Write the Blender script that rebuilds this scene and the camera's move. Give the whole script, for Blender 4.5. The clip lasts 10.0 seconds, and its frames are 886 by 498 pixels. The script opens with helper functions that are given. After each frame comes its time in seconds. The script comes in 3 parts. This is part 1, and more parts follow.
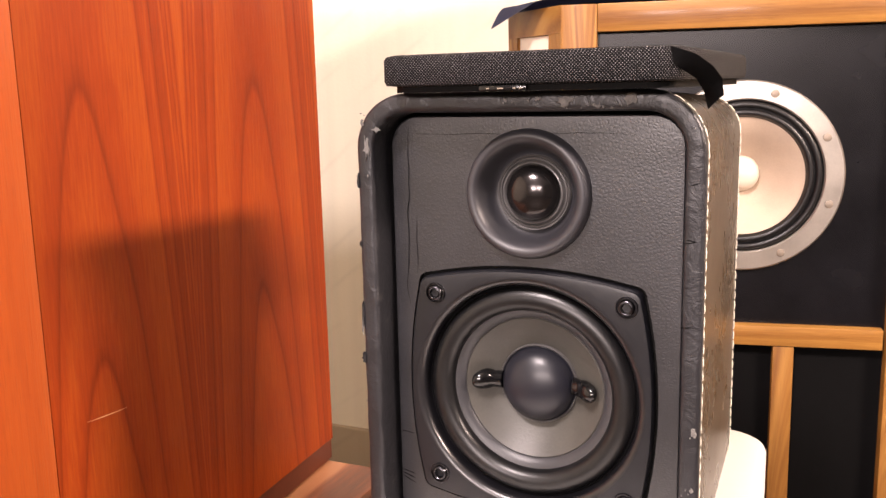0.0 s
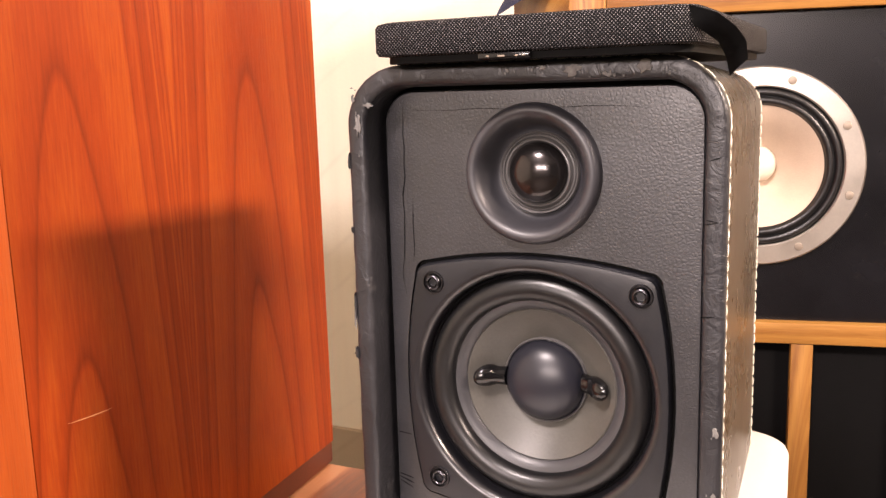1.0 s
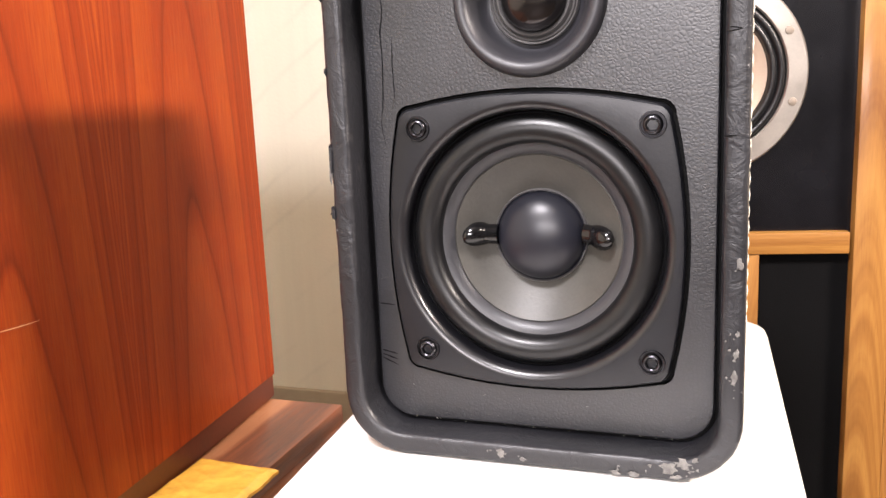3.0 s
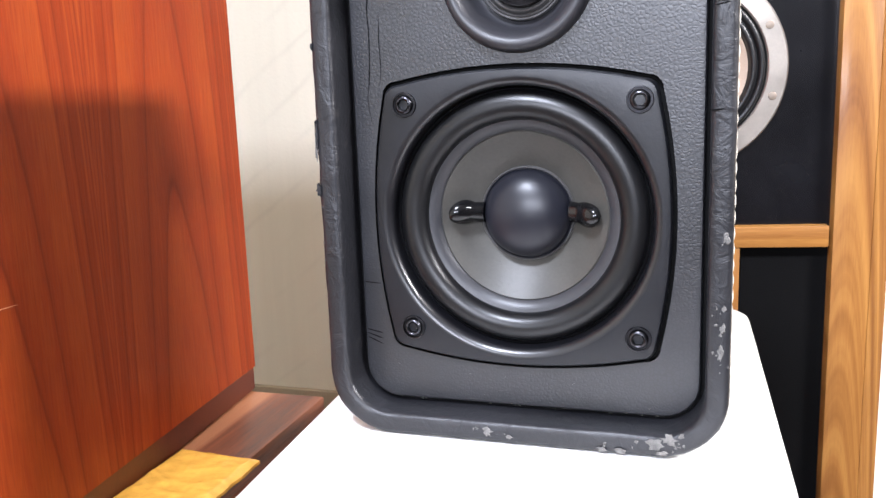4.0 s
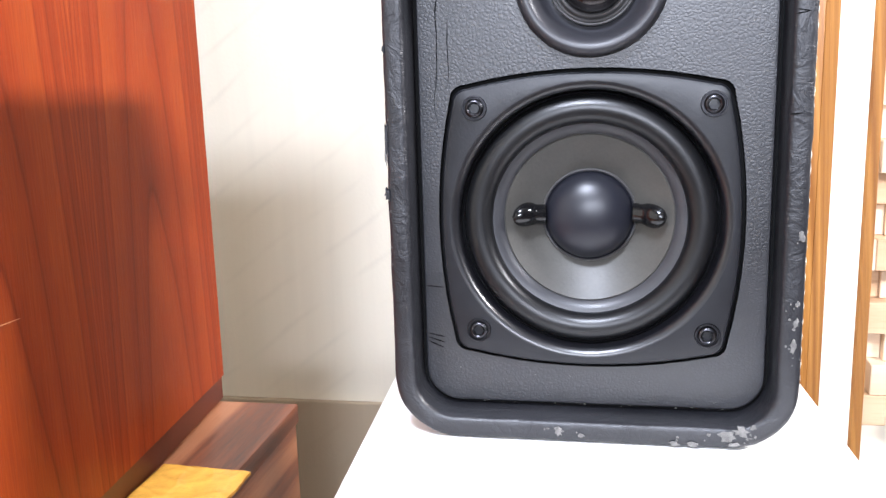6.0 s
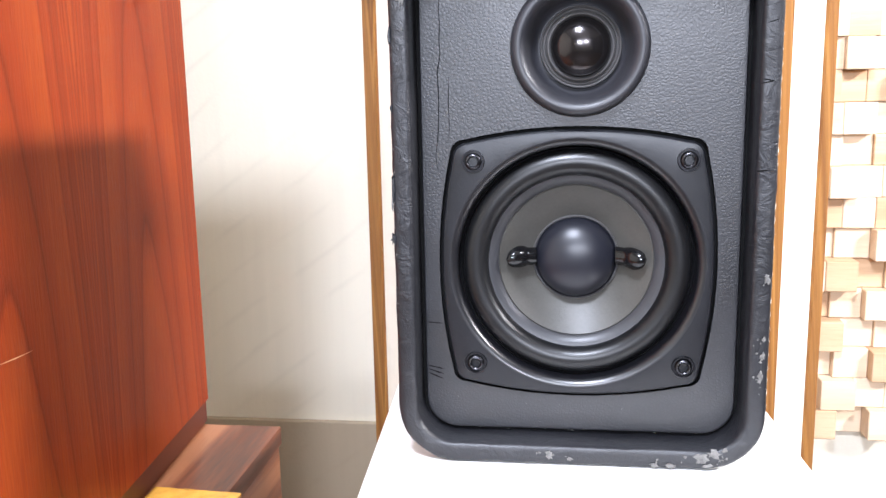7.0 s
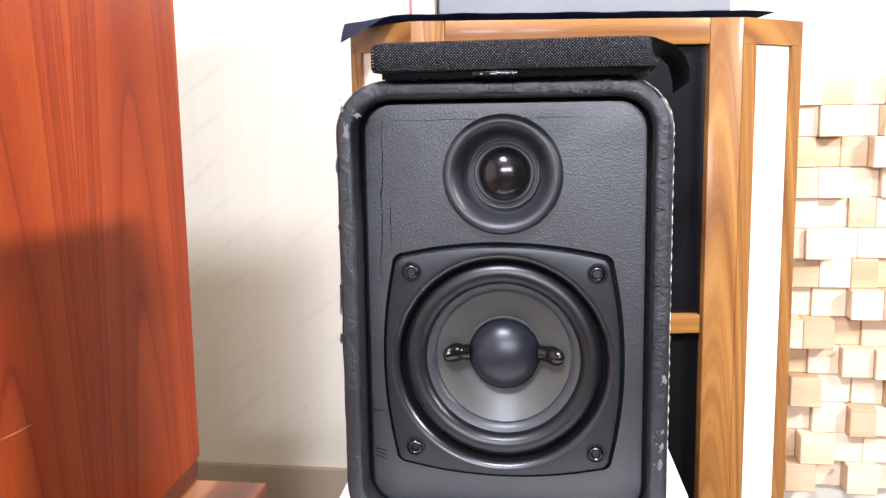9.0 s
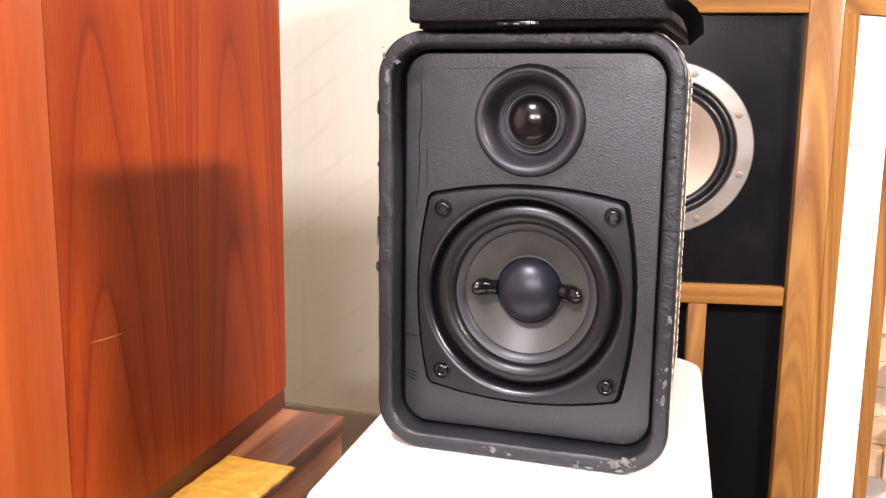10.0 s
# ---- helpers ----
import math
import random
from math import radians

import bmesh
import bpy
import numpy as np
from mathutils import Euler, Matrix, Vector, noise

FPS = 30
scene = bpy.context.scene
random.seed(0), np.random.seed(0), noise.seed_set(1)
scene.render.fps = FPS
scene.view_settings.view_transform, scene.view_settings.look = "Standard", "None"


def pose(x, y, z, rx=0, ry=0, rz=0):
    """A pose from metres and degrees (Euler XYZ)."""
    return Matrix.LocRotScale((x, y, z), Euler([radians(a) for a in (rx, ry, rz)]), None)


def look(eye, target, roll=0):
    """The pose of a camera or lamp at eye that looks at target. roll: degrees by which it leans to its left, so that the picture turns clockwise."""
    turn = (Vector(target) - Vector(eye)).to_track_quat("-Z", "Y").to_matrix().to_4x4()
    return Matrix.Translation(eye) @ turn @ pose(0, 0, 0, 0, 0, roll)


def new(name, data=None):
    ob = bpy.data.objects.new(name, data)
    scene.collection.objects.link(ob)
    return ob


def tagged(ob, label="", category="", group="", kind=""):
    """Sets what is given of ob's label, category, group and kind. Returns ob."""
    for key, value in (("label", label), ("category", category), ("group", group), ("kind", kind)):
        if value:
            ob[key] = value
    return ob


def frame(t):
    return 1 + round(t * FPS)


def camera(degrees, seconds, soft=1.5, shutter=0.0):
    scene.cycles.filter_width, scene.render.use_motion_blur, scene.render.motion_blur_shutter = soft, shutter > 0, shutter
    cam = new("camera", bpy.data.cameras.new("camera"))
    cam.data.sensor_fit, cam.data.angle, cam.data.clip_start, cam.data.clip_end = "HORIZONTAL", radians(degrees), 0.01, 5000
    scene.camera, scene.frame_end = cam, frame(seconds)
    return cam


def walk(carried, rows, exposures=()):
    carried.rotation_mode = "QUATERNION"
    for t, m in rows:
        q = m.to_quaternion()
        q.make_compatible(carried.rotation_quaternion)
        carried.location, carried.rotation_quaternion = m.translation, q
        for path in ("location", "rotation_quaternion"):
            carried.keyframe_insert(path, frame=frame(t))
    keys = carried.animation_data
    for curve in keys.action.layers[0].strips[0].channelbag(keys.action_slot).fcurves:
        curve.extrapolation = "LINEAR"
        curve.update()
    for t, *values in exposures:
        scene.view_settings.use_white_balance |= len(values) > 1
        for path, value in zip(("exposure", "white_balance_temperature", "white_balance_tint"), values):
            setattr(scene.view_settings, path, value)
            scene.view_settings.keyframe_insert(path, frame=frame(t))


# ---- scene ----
# ---- camera ----
cam = camera(51.98, 10.0)
PATH = [
    (0, (0.1458, -0.4142, 0.9498), (-0.6783, 1.3737, 0.5971), -1.30),
    (0.5, (0.1365, -0.3923, 0.9473), (-0.7037, 1.3911, 0.6107), -1.26),
    (1, (0.1365, -0.3824, 0.9355), (-0.7059, 1.3984, 0.5902), -1.64),
    (1.5, (0.1174, -0.3639, 0.9262), (-0.7061, 1.4257, 0.5813), -1.98),
    (2, (0.0932, -0.3526, 0.9056), (-0.6631, 1.4629, 0.5423), -1.61),
    (2.5, (0.0842, -0.3623, 0.8840), (-0.6063, 1.4737, 0.4937), -1.92),
    (3, (0.0897, -0.3694, 0.8725), (-0.5606, 1.4795, 0.4744), -2.47),
    (3.2, (0.0944, -0.3713, 0.8693), (-0.5427, 1.4826, 0.4729), -2.35),
    (4.3, (0.0842, -0.3707, 0.8587), (-0.5181, 1.4962, 0.4689), -2.14),
    (4.5, (0.0840, -0.3680, 0.8576), (-0.5158, 1.4993, 0.4658), -2.27),
    (5, (0.0761, -0.3610, 0.8570), (-0.5067, 1.5117, 0.4655), -2.26),
    (5.2, (0.0579, -0.3686, 0.8614), (-0.5080, 1.5095, 0.4709), -1.88),
    (6.3, (-0.0002, -0.3980, 0.8644), (-0.3072, 1.5385, 0.4698), -1.65),
    (6.5, (-0.0054, -0.4057, 0.8655), (-0.2980, 1.5342, 0.4766), -1.53),
    (7, (-0.0047, -0.4269, 0.8843), (-0.2729, 1.5205, 0.5158), -1.11),
    (7.5, (-0.0056, -0.4402, 0.9061), (-0.2577, 1.5152, 0.5705), -1.39),
    (8, (0.0093, -0.4460, 0.9272), (-0.2328, 1.5153, 0.6190), -1.79),
    (8.5, (0.0223, -0.4552, 0.9336), (-0.2278, 1.5071, 0.6390), -1.75),
    (9, (0.0431, -0.4763, 0.9296), (-0.2621, 1.4783, 0.6351), -0.92),
    (9.5, (0.0576, -0.5081, 0.9163), (-0.3650, 1.4210, 0.6003), 0.19),
    (10, (0.1109, -0.5060, 0.9141), (-0.4833, 1.3723, 0.5691), 0.70),
]
EXPOSURES = [(0.0, -0.15, 6850, 27), (0.5, -0.4, 6950, 27), (1.0, 0.0, 6900, 26), (1.5, 0.1, 6900, 25), (2.0, -0.01, 6850, 23), (2.5, 0.05, 6600, 20), (3.2, 0.0, 5950, 17), (4.5, -0.07, 5200, 13), (6.5, 0.05, 5300, 13), (8.5, -0.07, 5250, 13), (9.3, -0.15, 5600, 16), (10.0, -0.23, 6000, 20)]
walk(cam, [(t, look(eye, target, roll)) for t, eye, target, roll in PATH], EXPOSURES)

# ---- light ----
world = bpy.data.worlds.new("room_air")
scene.world = world
world.use_nodes = True
world.node_tree.nodes["Background"].inputs[0].default_value = (1.0, 0.93, 0.85, 1)
world.node_tree.nodes["Background"].inputs[1].default_value = 0.012


def area_lamp(name, eye, target, width, height, power, colour):
    data = bpy.data.lights.new(name, "AREA")
    data.shape, data.size, data.size_y, data.energy, data.color = "RECTANGLE", width, height, power, colour
    lamp = new(name, data)
    lamp.matrix_world = look(eye, target)
    return lamp


# two lamps far behind the viewer, a nearer one overhead, and a warm lamp high on the right
area_lamp("rear_lamp", (0.85, -3.45, 1.70), (0.0, 0.2, 0.8), 0.6, 0.2, 60, (1.0, 0.93, 0.85))
area_lamp("rear_lamp_centre", (-0.12, -3.45, 1.62), (0.0, 0.2, 0.8), 0.6, 0.2, 66, (1.0, 0.94, 0.88))
area_lamp("overhead_lamp", (-0.155, -1.1, 2.16), (-0.1, 0.4, 0.8), 0.26, 0.22, 60, (1.0, 0.95, 0.90))
area_lamp("lamp_right", (1.55, -0.25, 1.66), (-0.3, 0.2, 0.85), 0.42, 0.10, 76, (1.0, 0.87, 0.72))


# ---- materials ----
class Nodes:
    """Short hand for building one material's node tree."""

    def __init__(self, name):
        self.mat = bpy.data.materials.new(name)
        self.mat.use_nodes = True
        self.tree = self.mat.node_tree
        self.bsdf = self.tree.nodes["Principled BSDF"]
        self.obj = self.node("ShaderNodeTexCoord").outputs["Object"]

    def node(self, kind, **props):
        n = self.tree.nodes.new(kind)
        for k, v in props.items():
            setattr(n, k, v)
        return n

    def put(self, socket, value):
        if isinstance(value, bpy.types.NodeSocket):
            self.tree.links.new(value, socket)
        elif isinstance(value, tuple) and len(value) == 3 and socket.type == "RGBA":
            socket.default_value = (*value, 1)
        else:
            socket.default_value = value

    def math(self, op, a, b=0.0, c=0.0):
        n = self.node("ShaderNodeMath", operation=op)
        for s, v in zip(n.inputs, (a, b, c)):
            self.put(s, v)
        return n.outputs[0]

    def scale(self, vec, s, move=(0.0, 0.0, 0.0)):
        n = self.node("ShaderNodeMapping")
        self.put(n.inputs["Vector"], vec)
        n.inputs["Scale"].default_value = s
        n.inputs["Location"].default_value = move
        return n.outputs[0]

    def noise(self, vec, size, detail=4.0, rough=0.55, twist=0.0):
        n = self.node("ShaderNodeTexNoise")
        self.put(n.inputs["Vector"], vec)
        n.inputs["Scale"].default_value, n.inputs["Detail"].default_value = size, detail
        n.inputs["Roughness"].default_value, n.inputs["Distortion"].default_value = rough, twist
        return n.outputs["Fac"]

    def noise1(self, w, size, detail=3.0):
        n = self.node("ShaderNodeTexNoise", noise_dimensions="1D")
        self.put(n.inputs["W"], w)
        n.inputs["Scale"].default_value, n.inputs["Detail"].default_value = size, detail
        return n.outputs["Fac"]

    def ramp(self, fac, stops):
        n = self.node("ShaderNodeValToRGB")
        el = n.color_ramp.elements
        while len(el) < len(stops):
            el.new(0.5)
        for e, (p, c) in zip(el, stops):
            e.position, e.color = p, (*c, 1) if isinstance(c, tuple) else (c, c, c, 1)
        self.put(n.inputs[0], fac)
        return n.outputs[0]

    def mix(self, fac, a, b, blend="MIX"):
        n = self.node("ShaderNodeMix", data_type="RGBA", blend_type=blend)
        for s, v in zip((n.inputs[0], n.inputs[6], n.inputs[7]), (fac, a, b)):
            self.put(s, v)
        return n.outputs[2]

    def bump(self, height, strength, depth, under=None):
        n = self.node("ShaderNodeBump")
        self.put(n.inputs["Height"], height)
        n.inputs["Strength"].default_value, n.inputs["Distance"].default_value = strength, depth
        if under is not None:
            self.put(n.inputs["Normal"], under)
        return n.outputs[0]

    def done(self, colour, rough, normal=None, **more):
        self.put(self.bsdf.inputs["Base Color"], colour)
        self.put(self.bsdf.inputs["Roughness"], rough)
        if normal is not None:
            self.put(self.bsdf.inputs["Normal"], normal)
        for k, v in more.items():
            self.put(self.bsdf.inputs[k.replace("_", " ")], v)
        return self.mat


def plain(name, colour, rough, vary=0.15, size=30.0, bump=0.0, **more):
    """A plain surface with faint blotches, grain and relief."""
    n = Nodes(name)
    a = n.noise(n.obj, size)
    b = n.noise(n.obj, size * 14, 2.0)
    f = n.math("ADD", n.math("MULTIPLY", a, 0.7), n.math("MULTIPLY", b, 0.3))
    dark = tuple(c * (1 - vary) for c in colour)
    light = tuple(min(1.0, c * (1 + vary)) for c in colour)
    col = n.ramp(f, [(0.3, dark), (0.7, light)])
    r = n.math("ADD", rough - 0.06, n.math("MULTIPLY", a, 0.12))
    nor = n.bump(b, 0.5, bump) if bump else None
    return n.done(col, r, nor, **more)


def wallpaper(name, colour):
    """Cream wallpaper with faint slanting lines and upright streaks of dirt."""
    n = Nodes(name)
    sep = n.node("ShaderNodeSeparateXYZ")
    n.put(sep.inputs[0], n.obj)
    x, y, z = sep.outputs
    wob = n.noise(n.obj, 6.0, 3.0)
    slant = n.math("ADD", n.math("SUBTRACT", z, n.math("MULTIPLY", x, 0.75)), n.math("MULTIPLY", wob, 0.03))
    line = n.ramp(n.math("FRACT", n.math("MULTIPLY", slant, 13.0)), [(0.0, 1.0), (0.10, 0.0), (0.88, 0.0), (1.0, 1.0)])
    fade = n.ramp(n.noise(n.obj, 9.0, 2.0), [(0.40, 0.0), (0.65, 1.0)])
    streak = n.noise(n.scale(n.obj, (26.0, 26.0, 1.4)), 1.0, 3.0)
    grain = n.noise(n.obj, 160.0, 3.0)
    low = tuple(c * 0.90 for c in colour)
    col = n.mix(n.ramp(streak, [(0.42, 0.0), (0.72, 0.55)]), colour, low)
    col = n.mix(n.math("MULTIPLY", n.math("MULTIPLY", line, fade), 0.26), col, tuple(c * 0.72 for c in colour))
    return n.done(col, 0.8, n.bump(grain, 0.5, 0.0008))


def grained(name, dark, mid, light, axis="z", rough=0.35, bands=26.0, arch=0.0, coat=0.0, seed=0.0, random_tone=0.0, spread=0.16, pitch=0.105, face="y", detail=4.0, gloss=0.25):
    """Wood with growth bands along one axis; arch > 0 draws cathedral figures on the local y-z face."""
    n = Nodes(name)
    sep = n.node("ShaderNodeSeparateXYZ")
    n.put(sep.inputs[0], n.obj)
    x, y, z = sep.outputs
    along = {"x": (2.0, 30.0, 30.0), "y": (30.0, 2.0, 30.0), "z": (30.0, 30.0, 2.0)}[axis]
    wob = n.noise(n.scale(n.obj, tuple(v * 0.18 for v in along), (seed, seed, seed)), 1.0, 3.0)
    if arch > 0:
        u = n.math("PINGPONG", n.math("ADD", n.math("ADD", y if face == "y" else x, 0.1015), n.math("MULTIPLY", wob, pitch * 0.3)), pitch)
        f = n.math("ADD", n.math("MULTIPLY", z, 0.55), n.math("MULTIPLY", n.math("MULTIPLY", u, u), arch))
        f = n.math("ADD", f, n.math("MULTIPLY", wob, 0.16))
    else:
        a, b = {"x": (y, z), "y": (x, z), "z": (x, y)}[axis]
        f = n.math("ADD", n.math("ADD", a, b), n.math("MULTIPLY", wob, 0.2))
    if random_tone:
        info = n.node("ShaderNodeObjectInfo")
        f = n.math("ADD", f, n.math("MULTIPLY", info.outputs["Random"], 7.0))
    if detail < 3:
        ripple = n.noise1(n.math("ADD", f, seed), 7.0, 1.0)
        f2 = n.math("ADD", n.math("MULTIPLY", f, bands), n.math("MULTIPLY", ripple, 2.2))
        saw = n.ramp(n.math("FRACT", f2), [(0.0, 0.30), (0.10, 0.44), (0.55, 0.60), (0.93, 0.52), (1.0, 0.30)])
    band = n.noise1(n.math("ADD", f, seed), bands, detail)
    fine = n.noise(n.scale(n.obj, tuple(v * 14 for v in along)), 1.0, 3.0, 0.65)
    pores = n.noise(n.scale(n.obj, tuple(v * 40 if v > 5 else v * 18 for v in along)), 1.0, 1.0)
    if detail < 3:
        band = n.math("ADD", n.math("MULTIPLY", band, 0.25), n.math("MULTIPLY", saw, 0.75))
    tone = n.math("ADD", n.math("MULTIPLY", band, 0.80), n.math("MULTIPLY", fine, 0.20))
    col = n.ramp(tone, [(0.5 - spread, dark), (0.5, mid), (0.5 + spread, light)])
    blot = n.noise(n.obj, 5.0, 2.0)
    col = n.mix(n.ramp(blot, [(0.35, 0.0), (0.75, 0.35)]), col, dark)
    col = n.mix(n.ramp(pores, [(0.60, 0.0), (0.72, 0.22)]), col, tuple(c * 0.5 for c in dark))
    if random_tone:
        col = n.mix(n.math("MULTIPLY", info.outputs["Random"], random_tone), col, dark)
    nor = n.bump(n.math("ADD", fine, pores), 0.25, 0.0006)
    return n.done(col, n.math("ADD", rough - 0.08, n.math("MULTIPLY", fine, 0.16)), nor, Coat_Weight=coat, Coat_Roughness=0.15, Specular_IOR_Level=gloss)


def leather(name, colour, cell, rough, wear=0.0, folds=0.0, grain=0.24, gloss=0.52):
    """Black grained leathercloth, with creases and rubbed places."""
    n = Nodes(name)
    v = n.node("ShaderNodeTexVoronoi", feature="DISTANCE_TO_EDGE")
    n.put(v.inputs["Vector"], n.mix(0.25, n.obj, n.scale(n.obj, (1.0, 1.0, 1.0))))
    v.inputs["Scale"].default_value = cell
    edge = n.ramp(v.outputs["Distance"], [(0.0, 0.0), (0.30, 1.0)])
    big = n.noise(n.obj, 22.0, 5.0)
    fine = n.noise(n.obj, 700.0, 2.0)
    col = n.ramp(big, [(0.3, tuple(c * 0.75 for c in colour)), (0.7, tuple(c * 1.3 for c in colour))])
    # shade in the grain's cracks put into the colour along cell edges
    col = n.mix(n.ramp(edge, [(0.0, min(0.8, grain * 4.5)), (0.5, 0.0)]), col, tuple(c * 0.3 for c in colour))
    if wear:
        rub = n.noise(n.obj, 60.0, 6.0, 0.7)
        col = n.mix(n.ramp(rub, [(0.62, 0.0), (0.80, wear)]), col, (0.10, 0.095, 0.09))
    nor = n.bump(edge, grain, 0.0003)
    if folds:
        crease = n.noise(n.scale(n.obj, (1.0, 1.0, 1.0)), 95.0, 4.0, 0.6, 2.5)
        nor = n.bump(crease, folds, 0.0016, nor)
    nor = n.bump(fine, 0.2, 0.0002, nor)
    return n.done(col, n.math("ADD", rough - 0.1, n.math("MULTIPLY", big, 0.2)), nor, Specular_IOR_Level=gloss)


def woven(name, dark, light, pitch):
    """Open woven speaker cloth: two crossing sets of threads."""
    n = Nodes(name)
    waves = []
    for d in ((1.0, 0.0, 1.0), (1.0, 0.0, -1.0)):
        w = n.node("ShaderNodeTexWave", wave_type="BANDS", bands_direction="X")
        turn = n.node("ShaderNodeVectorMath", operation="DOT_PRODUCT")
        n.put(turn.inputs[0], n.obj)
        turn.inputs[1].default_value = (d[0], 0.7, d[2])
        comb = n.node("ShaderNodeCombineXYZ")
        n.put(comb.inputs[0], turn.outputs["Value"])
        n.put(w.inputs["Vector"], comb.outputs[0])
        w.inputs["Scale"].default_value = pitch
        w.inputs["Distortion"].default_value = 0.0
        waves.append(w.outputs["Fac"])
    knot = n.math("MULTIPLY", waves[0], waves[1])
    dust = n.noise(n.obj, 45.0, 5.0, 0.7)
    uneven = n.ramp(n.noise(n.obj, 620.0, 2.0, 0.7), [(0.36, 0.15), (0.66, 1.0)])
    # the weave's highlights are put into the colour as pale thread crossings
    col = n.mix(n.math("MULTIPLY", n.ramp(knot, [(0.50, 0.0), (0.95, 1.0)]), uneven), dark, light)
    col = n.mix(n.ramp(dust, [(0.62, 0.0), (0.8, 0.35)]), col, (0.09, 0.08, 0.065))
    return n.done(col, 0.85, n.bump(knot, 0.6, 0.0006), Specular_IOR_Level=0.15)


M_WALL = wallpaper("cream_wallpaper", (0.80, 0.755, 0.625))
M_DADO = wallpaper("beige_dado", (0.42, 0.35, 0.25))
# unseen east wall, nearly black so little light bounces into the shadows
M_ROOM = plain("darkened_unseen_wall", (0.07, 0.06, 0.05), 0.8, 0.08, 5.0)
# unseen ceiling, greyed so that less light bounces down
M_CEIL = plain("ceiling_dimmed", (0.36, 0.34, 0.31), 0.9, 0.04, 4.0)
# unseen floor, kept dark to cut brown bounce and reflections
M_FLOOR = grained("floor_wood", (0.060, 0.042, 0.030), (0.090, 0.064, 0.046), (0.125, 0.092, 0.068), "y", 0.4, 18.0)
M_CHERRY = grained("cherry_veneer", (0.130, 0.0160, 0.0037), (0.285, 0.041, 0.0066), (0.475, 0.112, 0.0135), "z", 0.40, 6.0, 60.0, 0.02, 0.0, 0.0, 0.20, detail=1.5, gloss=0.14)
M_CHERRY_EDGE = grained("cherry_edge", (0.30, 0.050, 0.010), (0.40, 0.078, 0.015), (0.48, 0.11, 0.022), "z", 0.36, 20.0, 0.0, 0.06, 3.0)
M_PLINTH = plain("plinth_brown", (0.10, 0.022, 0.010), 0.4, 0.25, 20.0)
M_ROSE = grained("rosewood_stripes", (0.060, 0.019, 0.010), (0.21, 0.070, 0.030), (0.37, 0.155, 0.068), "y", 0.38, 30.0, 0.0, 0.1, 1.7, 0.0, 0.12)
M_OAK = grained("oak_upright", (0.16, 0.061, 0.012), (0.25, 0.110, 0.023), (0.34, 0.166, 0.038), "z", 0.42, 22.0, 130.0, 0.1, 5.0, 0.0, 0.20, 0.045, "x")
M_OAK_H = grained("oak_crosswise", (0.16, 0.061, 0.012), (0.25, 0.110, 0.023), (0.34, 0.166, 0.038), "x", 0.42, 24.0, 0.0, 0.1, 6.0, 0.0, 0.12)
# tan copy and random_tone put the shade of deeper-set blocks into the colour
M_BLOCK = grained("pale_block_wood", (0.66, 0.50, 0.33), (0.82, 0.68, 0.50), (0.88, 0.77, 0.60), "x", 0.6, 16.0, 0.0, 0.0, 2.0, 0.5)
M_BLOCK_SHADED = grained("shaded_tan_block_wood", (0.50, 0.33, 0.19), (0.66, 0.48, 0.30), (0.76, 0.60, 0.40), "x", 0.6, 16.0, 0.0, 0.0, 8.0, 0.5)
M_BLACKB = plain("black_baffle", (0.0034, 0.0034, 0.0046), 0.26, 0.4, 14.0, 0.00006, Specular_IOR_Level=0.32)
M_BLACKM = plain("black_cloth_panel", (0.002, 0.002, 0.0022), 0.9, 0.3, 60.0, 0.0004, Specular_IOR_Level=0.1)
M_CREAM = plain("cream_grille_cloth", (0.78, 0.72, 0.60), 0.85, 0.05, 40.0, 0.0004)
M_WHITE = plain("white_lacquer", (0.74, 0.73, 0.71), 0.35, 0.03, 12.0)
M_LEATHER = leather("black_grained_leathercloth", (0.0105, 0.0107, 0.0134), 600.0, 0.42, grain=0.16, gloss=0.9)
M_RIM = leather("worn_rim_leathercloth", (0.0100, 0.0102, 0.0125), 620.0, 0.42, 0.5, 0.34, 0.05, 0.6)
M_SIDE = plain("brown_black_side", (0.018, 0.014, 0.009), 0.28, 0.2, 30.0, 0.0002)
M_PLASTIC = plain("black_moulded_plastic", (0.0046, 0.0049, 0.0070), 0.40, 0.2, 60.0, 0.0001, Specular_IOR_Level=0.5)
M_FLARE = plain("satin_black_flare", (0.022, 0.022, 0.026), 0.46, 0.12, 60.0, 0.0, Specular_IOR_Level=0.7)
M_FLARE_GLOSS = plain("polished_black_flare", (0.005, 0.005, 0.0065), 0.31, 0.05, 60.0, 0.0, Specular_IOR_Level=0.8)
M_RUBBER = plain("black_rubber", (0.005, 0.005, 0.0055), 0.36, 0.2, 80.0, 0.0001)
M_CONE = plain("grey_coated_cone", (0.056, 0.053, 0.046), 0.46, 0.22, 50.0, 0.0002)
M_CONE_EDGE = plain("dark_cone_edge", (0.034, 0.034, 0.037), 0.40, 0.15, 70.0, 0.0001)
M_CAP = plain("satin_dust_cap", (0.0110, 0.0114, 0.0165), 0.37, 0.1, 90.0)
M_GLOSS = plain("glossy_black", (0.004, 0.004, 0.0045), 0.15, 0.2, 60.0, 0.0, Specular_IOR_Level=0.55)
M_RING = plain("grey_satin_ring", (0.080, 0.077, 0.076), 0.30, 0.1, 90.0)
M_DOME = plain("dark_metal_dome", (0.055, 0.050, 0.050), 0.17, 0.15, 90.0, 0.0, Metallic=0.9)
M_STEEL = plain("black_steel", (0.060, 0.060, 0.066), 0.30, 0.2, 300.0, 0.0, Metallic=1.0)
M_SOCKET = plain("worn_socket_steel", (0.060, 0.060, 0.064), 0.34, 0.3, 900.0, 0.0, Metallic=1.0)
